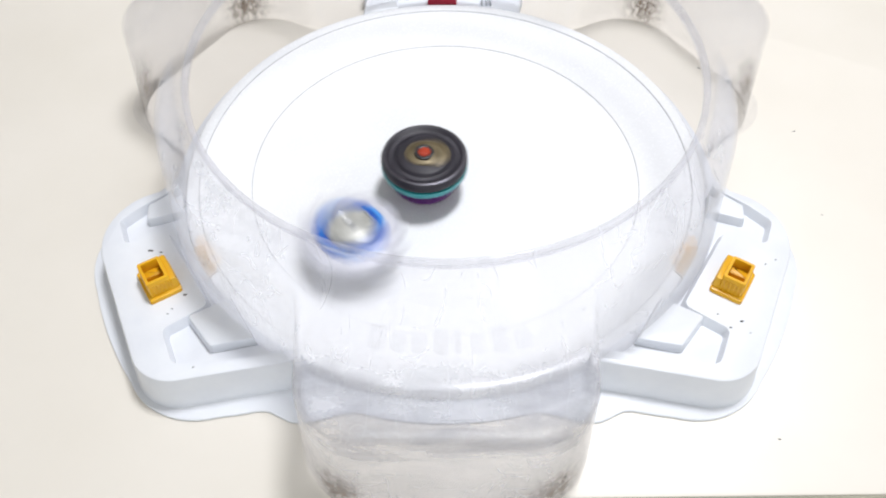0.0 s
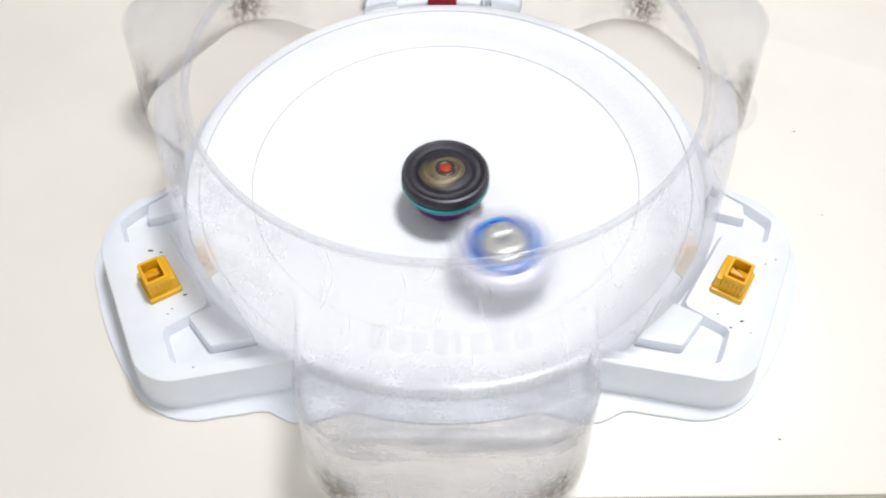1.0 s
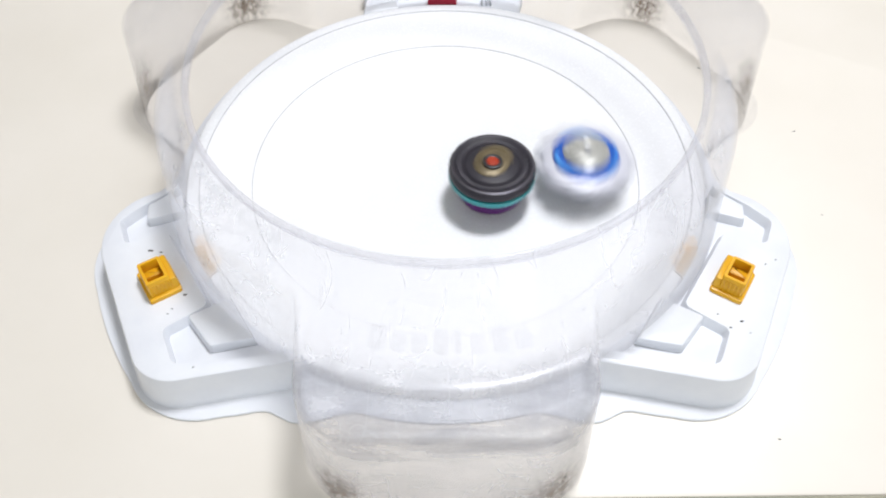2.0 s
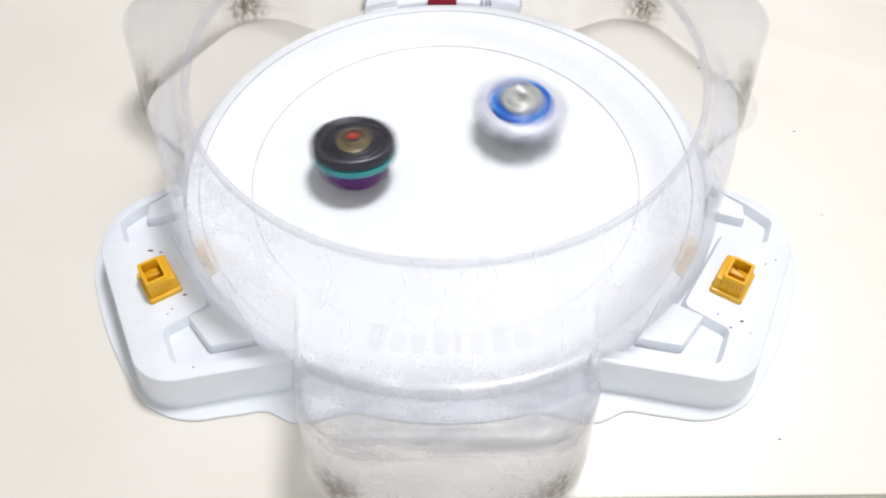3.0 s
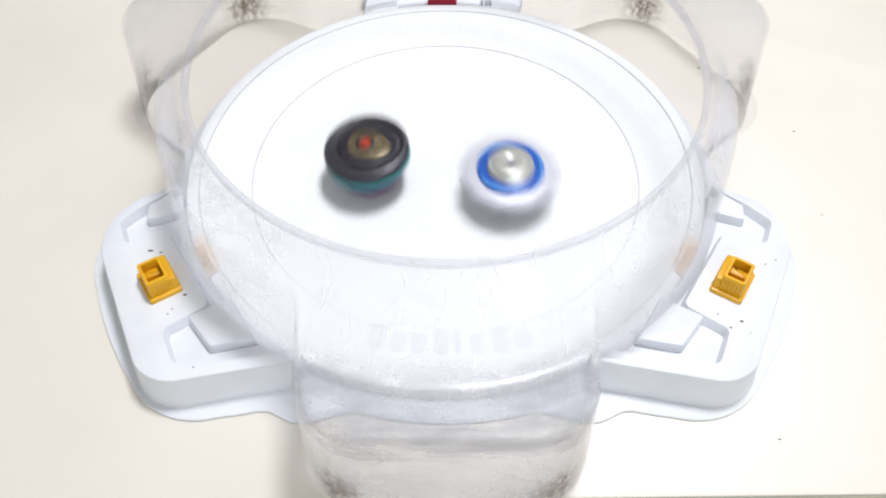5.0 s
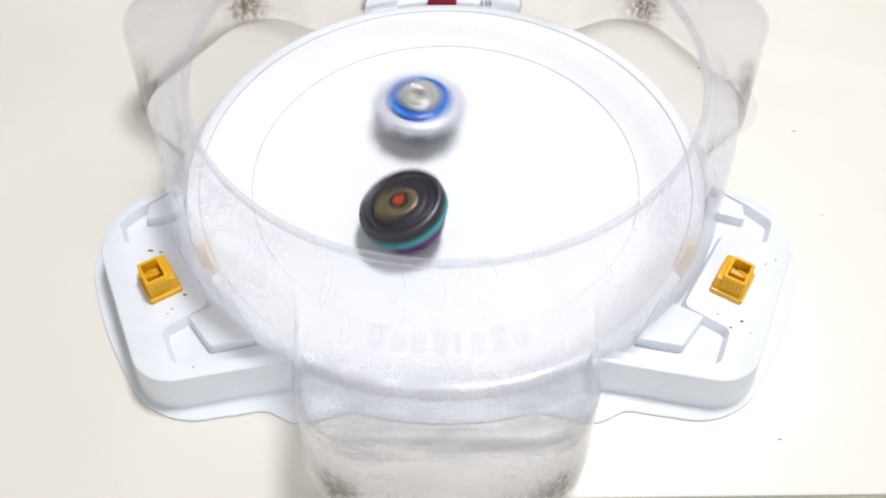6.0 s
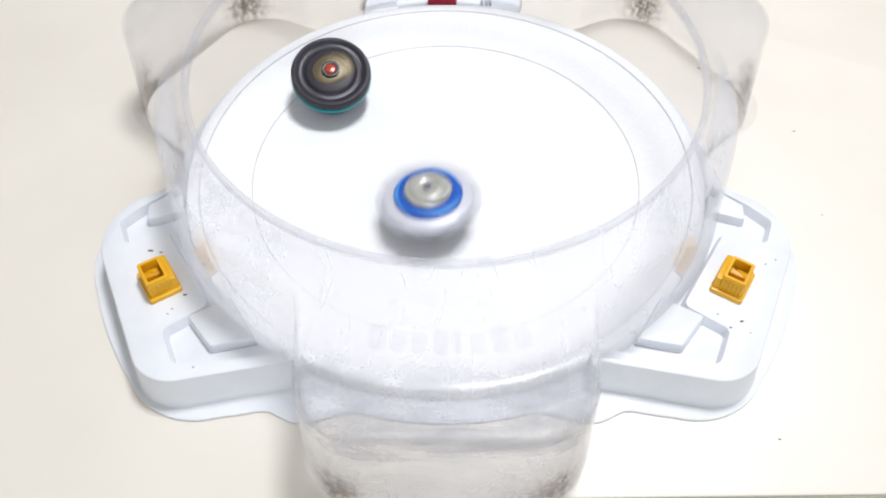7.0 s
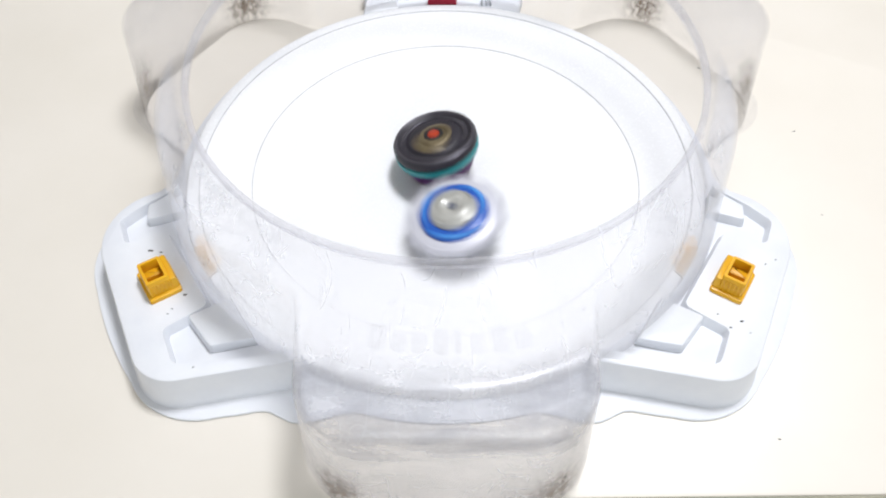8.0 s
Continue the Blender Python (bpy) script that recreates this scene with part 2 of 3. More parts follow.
# ------------------------------------------------------------------ the room
def room():
    x0, x1, y0, y1, th = -1.7, 1.9, -2.0, 2.2, 0.1

    def slab(name, cx, cy, cz, w, d, h, mat, label, category):
        me = bpy.data.meshes.new(name)
        bm = bmesh.new()
        bmesh.ops.create_cube(bm, size=1.0, matrix=Matrix.Translation((cx, cy, cz)) @ Matrix.Diagonal((w, d, h, 1)))
        bm.to_mesh(me)
        bm.free()
        me.materials.append(mat)
        return tagged(new(name, me), label, category, kind="structure")

    slab("floor", (x0 + x1) / 2, (y0 + y1) / 2, FLOOR_Z - th / 2, x1 - x0 + 0.4, y1 - y0 + 0.4, th, FLOOR, "brown wooden floor under the table", "floor")
    slab("ceiling", (x0 + x1) / 2, (y0 + y1) / 2, CEIL_Z + th / 2, x1 - x0 + 0.4, y1 - y0 + 0.4, th, CEILING, "plain white painted ceiling", "ceiling")
    h, mid = CEIL_Z - FLOOR_Z, (CEIL_Z + FLOOR_Z) / 2
    for name, cx, cy, w, d in (("wall_west", x0 - th / 2, (y0 + y1) / 2, th, y1 - y0), ("wall_east", x1 + th / 2, (y0 + y1) / 2, th, y1 - y0),
                               ("wall_north", (x0 + x1) / 2, y1 + th / 2, x1 - x0 + 2 * th, th), ("wall_south", (x0 + x1) / 2, y0 - th / 2, x1 - x0 + 2 * th, th)):
        ob = slab(name, cx, cy, mid, w, d, h, WALL, "plain off-white painted room wall", "wall")
        if name == "wall_south":
            hole = bpy.data.meshes.new("hole")
            bm = bmesh.new()
            bmesh.ops.create_cube(bm, size=1.0, matrix=Matrix.Translation((0.3, cy, 0.75)) @ Matrix.Diagonal((1.4, 0.4, 1.2, 1)))
            bm.to_mesh(hole)
            bm.free()
            ob.data = carve(ob.data, [hole])
            # unseen window, added only to house the fill light
            win = tagged(new("added_window"), "unseen white window frame added around the fill light", "window", kind="structure")
            win.matrix_world = pose(0.3, cy, 0.75)
            for bx, bz, bw, bh in ((0, 0.575, 1.4, 0.05), (0, -0.575, 1.4, 0.05), (0.675, 0, 0.05, 1.1), (-0.675, 0, 0.05, 1.1), (0, 0, 0.05, 1.1)):
                bar = moved(block("added_window_frame", bw, 0.06, bh, SHADE, 0.004, -bh / 2), pose(bx, 0, bz))
                part("added_window_frame", bar, win)
    lamp = tagged(new("ceiling_lamp"), "round white ceiling lamp with a shallow rim", "lamp")
    lamp.matrix_world = pose(LAMP_AT[0], LAMP_AT[1], CEIL_Z)
    part("lamp_body", lathe("lamp_body", [(0, 0), (0.35, 0), (0.36, -0.02), (0.36, -0.10), (0.345, -0.10), (0.34, -0.06), (0, -0.06)], SHADE), lamp)


def table():
    top_d, front = 0.9, -0.1995
    t = tagged(new("table"), "cream laminate table with a seam along its front edge", "table")
    t.matrix_world = pose(0, 0, 0, 0, 0, 0.75)
    w = 1.7
    top = prism("tabletop", rounded(w, top_d, 0.004, 4, 0, front + top_d / 2), [(-0.028, 0), (-0.0012, 0), (-0.0003, 0.0004), (0, 0.0014)], TABLE)
    part("tabletop", top, t)
    seam = prism("seam", rounded(w, 0.0014, 0.0004, 2, 0, front - 0.0008), [(-0.02, 0), (-0.0010, 0)], SEAM)
    part("seam", seam, t, "dark narrow dirty seam")
    band = prism("edge_band", rounded(w, 0.05, 0.004, 4, 0, front - 0.0016 - 0.025), [(-0.028, 0), (-0.003, 0), (-0.0008, 0.0003), (-0.0002, 0.001)], TABLE_EDGE)
    part("edge_band", band, t)
    for x, y in ((-0.78, -0.18), (0.78, -0.18), (-0.78, 0.64), (0.78, 0.64)):
        leg = prism("leg", rounded(0.05, 0.05, 0.006, 3, x, y), [(FLOOR_Z, 0.004), (-0.1, 0), (-0.028, 0)], TABLE_EDGE)
        part("leg", leg, t)


# ------------------------------------------------------------------ the stadium
LOBES, PLATFORMS = (270.0, 147.1, 32.9), (212.0, 328.0, 90.0)
PLAT_Z, DISH_R = 0.0245, 0.152


def turn(o, az):
    c, s = math.cos(radians(az)), math.sin(radians(az))
    return [(x * c - y * s, x * s + y * c) for x, y in o]


def reach(a, half, out, rc):
    """How far a rounded rectangle (half wide, out long from the middle) goes along the angle a from its own axis."""
    a = abs((a + math.pi) % (2 * math.pi) - math.pi)
    if a > math.pi / 2 - 0.05:
        return 0.0
    r1, r2 = out / math.cos(a), half / max(math.sin(a), 1e-6)
    cx, cy = out - rc, half - rc
    ux, uy = math.cos(a), math.sin(a)
    b = ux * cx + uy * cy
    disc = b * b - (cx * cx + cy * cy - rc * rc)
    if disc > 0:
        hit = b + math.sqrt(disc)
        if hit * ux > cx and hit * uy > cy:
            return hit
    return min(r1, r2)


def soft_max(a, b, k):
    h = max(k - abs(a - b), 0.0) / k
    return max(a, b) + h * h * k * 0.25


def cover_outline(a, grow):
    """The cover's plan: a ring with three pockets. grow 0 at the shoulder, 1 at the foot."""
    ring = 0.1525 + 0.0053 * grow
    far = 0.0
    for az in LOBES:
        half = 0.0652 + 0.0036 * grow if az == 270.0 else 0.0612 + 0.0063 * grow
        far = max(far, reach(a - radians(az), half, 0.2025 + 0.0025 * grow, 0.031 + 0.005 * grow))
    return soft_max(ring, far, 0.009 + 0.023 * grow), max(far - ring, 0.0)


def cover():
    cov = tagged(new("clear_cover"), "scratched clear plastic cover with three pockets, standing over the white arena", "cover")
    n, wall, rr, zr = 720, 0.0017, 0.1328, 0.0970
    outer, inner = [], []
    for i in range(n):
        a = 2 * math.pi * i / n
        rt, lobe = cover_outline(a, 0.0)
        rb, _ = cover_outline(a, 1.0)
        f = min(lobe / 0.03, 1.0)
        turns = [((math.degrees(a) - az + 180) % 360 - 180) * (-1 if az > 300 else 1) for az in PLATFORMS]
        on_top = any(-20.5 < d < 25.0 for d in turns[:2])
        foot = PLAT_Z - 0.0059 if on_top else 0.0152 if abs(turns[2]) < 19.5 else (0.0025 if lobe < 0.004 else 0.0006)
        sh = 0.0825 - 0.0085 * f          # height of the shoulder
        cr = 0.0060 + 0.0045 * f          # its rounding
        prof = [(rr + 0.0004, zr - 0.0045)]
        for k in range(1, 9):
            u = k / 8
            prof.append((rr + (rt - cr - rr) * u, zr - 0.0045 + (sh - zr + 0.0045) * (u + 0.15 * u * (1 - u))))
        for k in range(1, 7):
            b = radians(80 * k / 6)
            prof.append((rt - cr + cr * math.sin(b), sh - cr + cr * math.cos(b)))
        r1, z1 = prof[-1]
        for k in range(1, 9):
            u = k / 8
            prof.append((r1 + (rb - r1) * u, z1 + (foot - z1) * u))
        c, s = math.cos(a), math.sin(a)
        outer.append([(r * c, r * s, z) for r, z in prof])
        inner.append([((r - wall) * c, (r - wall) * s, z - (wall * 0.8 if k < 12 else 0.0)) for k, (r, z) in enumerate(prof)])
    loops = [[outer[i][k] for i in range(n)] for k in range(len(outer[0]))]
    loops += [[inner[i][k] for i in range(n)] for k in reversed(range(len(inner[0])))]
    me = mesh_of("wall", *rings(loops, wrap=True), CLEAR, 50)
    # grime in the lower corners of the pockets
    me.attributes.new("grime", "FLOAT", "POINT")
    me.attributes.new("film", "FLOAT", "POINT")
    me.attributes.new("scuff", "FLOAT", "POINT")
    at, film_at, scuff_at = me.attributes["grime"], me.attributes["film"], me.attributes["scuff"]
    outside = n * len(outer[0])
    for v in me.vertices:
        x, y, z = v.co
        g, dust_shade = 0.0, 0.0
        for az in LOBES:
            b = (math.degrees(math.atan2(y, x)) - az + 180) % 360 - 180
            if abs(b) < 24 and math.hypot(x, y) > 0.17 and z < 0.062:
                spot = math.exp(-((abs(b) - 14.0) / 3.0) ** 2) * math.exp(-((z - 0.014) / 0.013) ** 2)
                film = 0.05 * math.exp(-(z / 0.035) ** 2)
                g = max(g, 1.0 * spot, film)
            if abs(b) < 25 and math.hypot(x, y) > 0.166:
                out = math.hypot(x, y)
                # streaky dirt, thickened to paint in the shade of the skirt behind
                if az == 270.0:
                    dust_shade = (0.15 if z < 0.066 else 0.05) + 0.50 * min(max((out - 0.172) / 0.012, 0.0), 1.0) * min(max((z - 0.050) / 0.014, 0.0), 1.0)
                    dust_shade *= min(max((out - 0.166) / 0.012, 0.0), 1.0)
                else:
                    dust_shade = 0.07 * min(max((out - 0.166) / 0.02, 0.0), 1.0)
        turned = math.degrees(math.atan2(y, x)) % 360
        if z > 0.03:
            dust_shade = max(dust_shade, 0.16 * math.exp(-((turned - 222) / 15) ** 2), 0.08 * math.exp(-((turned - 318) / 12) ** 2))
        # tick-like wear under the rim on one side
        rub = math.exp(-((turned - 214) / 20) ** 2) * math.exp(-((math.hypot(x, y) - 0.1372) / 0.0026) ** 2)
        dust_shade = max(dust_shade, 0.42 * rub)
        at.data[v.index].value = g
        film_at.data[v.index].value = dust_shade if v.index < outside else 0.3 * dust_shade
        front = 0.5 - 0.5 * math.tanh((y + 0.01) / 0.03)
        if z < 0.003:
            film_at.data[v.index].value = 0.0
        scuff_at.data[v.index].value = 0.02 if z < 0.003 else (0.24 + 0.76 * front) if v.index < outside else 0.08
    part("wall", me, cov)
    # thin lip along the foot of each rear pocket, on the side of the front platforms
    for az, sense in ((147.1, 1), (32.9, -1)):
        inner, edge = [], []
        for k in range(25):
            u = k / 24
            a = radians(az + sense * (8.0 + 20.0 * u))
            r = cover_outline(a, 1.0)[0]
            wide = 0.0012 + 0.0075 * math.sin(math.pi * min(0.12 + 0.95 * u, 1.0)) ** 0.8
            inner.append(((r - 0.0010) * math.cos(a), (r - 0.0010) * math.sin(a)))
            edge.append(((r + wide) * math.cos(a), (r + wide) * math.sin(a)))
        part("foot_lip", prism("foot_lip", edge + inner[::-1], [(0.0003, 0), (0.0012, 0), (0.0015, 0.0003)], CLEAR_MARK), cov, "thin clear lip lying on the table")
    bead = [(-0.0006, 0.0), (0.0006, 0.0002), (0.0015, -0.0008), (0.0018, -0.0030), (0.0012, -0.0050), (-0.0006, -0.0052), (-0.0014, -0.0036), (-0.0013, -0.0010)]
    loops = [[((rr + dr) * math.cos(2 * math.pi * i / 240), (rr + dr) * math.sin(2 * math.pi * i / 240), zr + dz) for i in range(240)] for dr, dz in bead]
    part("rim", mesh_of("rim", *rings(loops, wrap=True), CLEAR_RIM, 60), cov, "thick clear rounded rim")
    return cov


def soften(corners, n=8):
    """A closed outline from (x, y, radius) corners, each rounded."""
    out, m = [], len(corners)
    for k, (x, y, r) in enumerate(corners):
        p, a, b = Vector((x, y)), Vector(corners[k - 1][:2]), Vector(corners[(k + 1) % m][:2])
        if r <= 0:
            out.append((x, y))
            continue
        u, v = (a - p).normalized(), (b - p).normalized()
        half = u.angle(v) / 2
        c = p + (u + v).normalized() * (r / math.sin(half))
        t1, t2 = p + u * (r / math.tan(half)) - c, p + v * (r / math.tan(half)) - c
        a1 = math.atan2(t1.y, t1.x)
        da = (math.atan2(t2.y, t2.x) - a1 + math.pi) % (2 * math.pi) - math.pi
        out += [(c.x + r * math.cos(a1 + da * j / n), c.y + r * math.sin(a1 + da * j / n)) for j in range(n + 1)]
    return out


FLANGE = [q for q in soften([(0.120, -0.0870, 0), (0.2035, -0.0620, 0.045), (0.2106, 0.0662, 0.040), (0.120, 0.0909, 0)], 16)]
FLANGE_A = [math.atan2(y, x) for x, y in FLANGE]
FLANGE_R = [math.hypot(x, y) for x, y in FLANGE]


def base_outline(a):
    """The foot plate of the arena: wide round the platforms, narrow in the pockets."""
    far = 0.0
    for az in PLATFORMS[:2]:
        d = ((a - radians(az) + math.pi) % (2 * math.pi) - math.pi) * (-1 if az > 300 else 1)
        if FLANGE_A[0] < d < FLANGE_A[-1]:
            far = max(far, float(np.interp(d, FLANGE_A, FLANGE_R)))
    near = min(abs((math.degrees(a) - az + 180) % 360 - 180) for az in LOBES)
    blend = min(max((near - 15.0) / 11.0, 0.0), 1.0) if 225 < math.degrees(a) % 360 < 315 else 0.0
    ring = 0.1618 + 0.0164 * blend * blend * (3 - 2 * blend)
    if near < 24.2:
        far = 0.0
    return soft_max(ring, far, 0.004)


def platform_mesh(s):
    """One launching platform, its axis along x: a box with steep walls and two recesses in its top. s: which end is the long one."""
    o = [((DISH_R + 0.0012) * math.cos(radians(30.5 - 52.5 * k / 12)), (DISH_R + 0.0012) * math.sin(radians(30.5 - 52.5 * k / 12))) for k in range(13)]
    o += soften([(0.1430, -0.0600, 0), (0.1915, -0.0585, 0.034), (0.2042, 0.0532, 0.022), (0.1345, 0.0798, 0)], 14)[1:-1] + [(0.1345, 0.0798)]
    o = [(x, y * s) for x, y in o]
    levels = [(0.0015, -0.0036), (0.0026, -0.0030), (0.0040, -0.0024), (PLAT_Z - 0.0018, -0.0006), (PLAT_Z - 0.0006, -0.0001), (PLAT_Z, 0.0012)]
    body = prism("platform", o, levels, WHITE_DIM, 40)
    tray = soften([(0.1400, -0.0555, 0), (0.1638, -0.0530, 0), (0.1788, -0.0490, 0.004), (0.1815, -0.0325, 0.003), (0.1594, -0.0312, 0.006), (0.1592, 0.0, 0),
                   (0.1588, 0.0272, 0.004), (0.1700, 0.0282, 0), (0.1842, 0.0290, 0.004), (0.1870, 0.0500, 0.005), (0.1560, 0.0655, 0.008), (0.1300, 0.0740, 0)], 5)
    cutters = [prism("tray", [(x, y * s) for x, y in tray], [(PLAT_Z - 0.0060, 0.0016), (PLAT_Z - 0.0006, 0.0), (PLAT_Z + 0.004, -0.0020)], WHITE_DIM)]
    return carve(body, cutters)


def ledge_meshes(s):
    """The raised blocks that stand in the recesses beside the ring."""
    near = soften([(0.1475, 0.0290, 0), (0.1705, 0.0280, 0.0015), (0.1678, 0.0503, 0.0020), (0.1475, 0.0578, 0)], 3)
    far = soften([(0.1475, -0.0380, 0), (0.1660, -0.0425, 0.0015), (0.1616, -0.0520, 0.0015), (0.1475, -0.0540, 0)], 3)
    lv = [(PLAT_Z - 0.0063, -0.0010), (PLAT_Z - 0.0008, 0.0), (PLAT_Z - 0.0002, 0.0003), (PLAT_Z + 0.0001, 0.0009)]
    return [prism("ledge", [(x, y * s) for x, y in o], lv, WHITE_DIM, 30) for o in (near, far)]


def bracket(st, m, flip, mat):
    """A moulded socket under m: foot, hollow sleeve with an inner step, a cheek, ribs on its face. flip mirrors it."""
    z0, h = PLAT_Z + 0.0022, 0.0102
    w, d, th, oy = 0.0118, 0.0152, 0.0017, -0.0002
    rim_out, rim_in = rounded(w, d, 0.0012, 4, 0.0006, oy), rounded(w - 2 * th, d - 2 * th, 0.0005, 4, 0.0006, oy)
    e = 0.0004
    tube = [[(x * 1.05, oy + (y - oy) * 1.05, z0) for x, y in rim_out], [(x, y, z0 + h - e) for x, y in rim_out], [(x * 0.96, oy + (y - oy) * 0.97, z0 + h) for x, y in rim_out],
            [(x * 1.03, oy + (y - oy) * 1.02, z0 + h) for x, y in rim_in], [(x, y, z0 + h - e) for x, y in rim_in], [(x, y, z0) for x, y in rim_in]]
    bits = [("foot", block("foot", 0.0172, 0.0212, 0.0026, mat, 0.0016, PLAT_Z, -0.0003, 0.0)),
            ("sleeve", mesh_of("sleeve", *rings(tube, wrap=True), mat)),
            ("step", block("step", w - 2 * th + 0.0003, 0.0050, h * 0.45, mat, 0.0004, z0, 0.0006, 0.0034 + oy)),
            ("cheek", block("cheek", 0.0032, 0.0172, h * 0.72, mat, 0.0008, z0, -0.0066, 0.0008 + oy, draft=0.0008))]
    bits += [("rib", block("rib", 0.0010, 0.0012, h - 0.0024, mat, 0.0003, z0, -0.0043 + k * 0.0020, -d / 2 - 0.0003 + oy)) for k in range(6)]
    root = None
    for name, me in bits:
        if flip:
            me.transform(Matrix.Diagonal((1, -1, 1, 1)))
            me.flip_normals()
        if root is None:
            root = part("bracket", me, st, "moulded yellow plastic socket with a hollow top")
            root.matrix_local = m
        else:
            part(name, me, root)


def rim_notch():
    """What is cut out of the dish's rim in front of the rear platform."""
    o = [(0.1497 * math.sin(radians(d)), 0.1497 * math.cos(radians(d))) for d in (-12.6, -8, -3, 3, 8, 12.2)] + [(0.0355, 0.1640), (-0.0365, 0.1640)]
    return prism("notch", o, [(0.0112, 0.0008), (0.0148, 0.0), (0.0300, -0.0030)], WHITE_DIM)


def rear_platform(st):
    """The far platform: a low shelf behind the rim with a notch in it, and the tall block behind."""
    low = [(0.1502 * math.sin(radians(d)), 0.1502 * math.cos(radians(d))) for d in range(-22, 22, 3)] + [(0.0530, 0.1640), (-0.0545, 0.1640)]
    shelf = prism("platform", low, [(0.0022, -0.0020), (0.0138, -0.0006), (0.0146, 0.0), (0.0150, 0.0008)], WHITE_DIM, 40)
    pl = part("platform", carve(shelf, [rim_notch()]), st, "white platform with a notched front edge")
    tall = soften([(-0.0565, 0.1644, 0.002), (-0.0500, 0.1990, 0.026), (0.0500, 0.1990, 0.026), (0.0535, 0.1644, 0.002)], 10)
    part("block", prism("block", tall, [(0.0022, -0.0024), (PLAT_Z - 0.0014, -0.0004), (PLAT_Z, 0.0012)], WHITE_DIM, 40), pl)
    part("insert", block("insert", 0.0204, 0.0040, 0.0075, RED, 0.0008, 0.0113, -0.0021, 0.1562), pl, "dark red plastic insert in the notch")
    for x in (0.0262, 0.0292, 0.0318):
        part("rib", block("rib", 0.0016, 0.0060, 0.0040, WHITE_DIM, 0.0004, 0.0113, x, 0.1560), pl)


def stadium():
    st = tagged(new("spinning_top_arena"), "white plastic arena with shallow dish standing on the table", "toy arena")
    prof = [(0.0, 0.0040)]
    prof += [(r, 0.0040 + 0.0027 * (r / 0.115) ** 2) for r in (0.02, 0.04, 0.06, 0.08, 0.10, 0.1143)]
    prof += [(0.1147, 0.0067), (0.1151, 0.0073), (0.124, 0.0089), (0.134, 0.0113), (0.1438, 0.0137),
             (0.1442, 0.0144), (0.1460, 0.0147), (0.1494, 0.0146), (0.1508, 0.0141), (0.1517, 0.0128), (0.1522, 0.0104), (0.1525, 0.0084), (0.1500, 0.0060), (0.1490, 0.0006), (0.0, 0.0006)]
    part("dish", carve(lathe("dish", prof, WHITE, 192, angle=30), [rim_notch()]), st, "smooth white bowl with a scored ring")
    # the skirt slopes away from the lamp; its shade is partly in the colour
    skirt = [(0.1492, 0.0082), (0.1526, 0.0080), (0.1545, 0.0060), (0.1575, 0.0038), (0.1606, 0.0026), (0.1612, 0.0008), (0.1492, 0.0008)]
    part("skirt", hoop("skirt", skirt, WHITE_DIM, 192), st, "white outer wall with its shade in the colour")
    # each scored circle is a small riser that faces the middle of the dish; its grey paints in the shade
    for r, z in ((0.1148, 0.0062), (0.1439, 0.0132)):
        line = [(r - 0.00050, z), (r + 0.00012, z + 0.00100), (r + 0.0007, z - 0.0002)]
        loops = [[(rr * math.cos(2 * math.pi * i / 192), rr * math.sin(2 * math.pi * i / 192), zz) for i in range(192)] for rr, zz in line]
        part("groove", mesh_of("groove", *rings(loops, wrap=True), GROOVE), st, "fine scored circle with its shade in grey")
    n = 480
    lo = []
    for i in range(n):
        a = 2 * math.pi * i / n
        r = base_outline(a)
        lo.append(r)
    def loop(inset, z):
        return [((r - inset) * math.cos(2 * math.pi * i / n), (r - inset) * math.sin(2 * math.pi * i / n), z) for i, r in enumerate(lo)]
    inner = [[(0.139 * math.cos(2 * math.pi * i / n), 0.139 * math.sin(2 * math.pi * i / n), z) for i in range(n)] for z in (0.0022, 0.0002)]
    loops = [loop(0.0006, 0.0), loop(0.0, 0.0006), loop(0.0002, 0.0016), loop(0.0012, 0.0021), inner[0], inner[1]]
    part("foot_plate", mesh_of("foot_plate", *rings(loops, wrap=True), WHITE_DIM, 40), st)
    bodies = {k: platform_mesh(k) for k in (1, -1)}
    ledges = {k: ledge_meshes(k) for k in (1, -1)}
    for az, side in zip(PLATFORMS[:2], (1, -1)):
        pl = part("platform", bodies[side], st)
        pl.matrix_local = pose(0, 0, 0, 0, 0, az)
        for lm in ledges[side]:
            part("ledge", lm, pl)
        bracket(st, pose(0, 0, 0, 0, 0, az) @ pose(0.1752, 0.0020 * side, 0), side > 0, YELLOW)
    rear_platform(st)
    return st


def letters(cov):
    """Raised word on the front slope of the cover, as plain bars."""
    widths = [(-0.0330, 0.0070, 0.0100), (-0.0240, 0.0060, 0.0075), (-0.0155, 0.0060, 0.0075), (-0.0065, 0.0060, 0.0100), (0.0005, 0.0024, 0.0100),
              (0.0085, 0.0060, 0.0075), (0.0180, 0.0062, 0.0100), (0.0275, 0.0062, 0.0075)]
    for x, w, h in widths:
        a = (x + 0.0042) / 0.165
        me = prism("raised_letter", rounded(w, h, 0.0012, 3, 0, h / 2), [(-0.0006, 0), (0.0006, 0), (0.0010, 0.0005)], CLEAR_MARK)
        ob = part("raised_letter", me, cov, "clear raised bar of the maker's mark")
        r = 0.1690
        u = (r - 0.1353) / 0.0552
        lift = 0.0923 - 0.0181 * u
        ob.matrix_local = pose(0, 0, 0, 0, 0, math.degrees(a)) @ pose(0, -r, lift, 18, 0, 0)


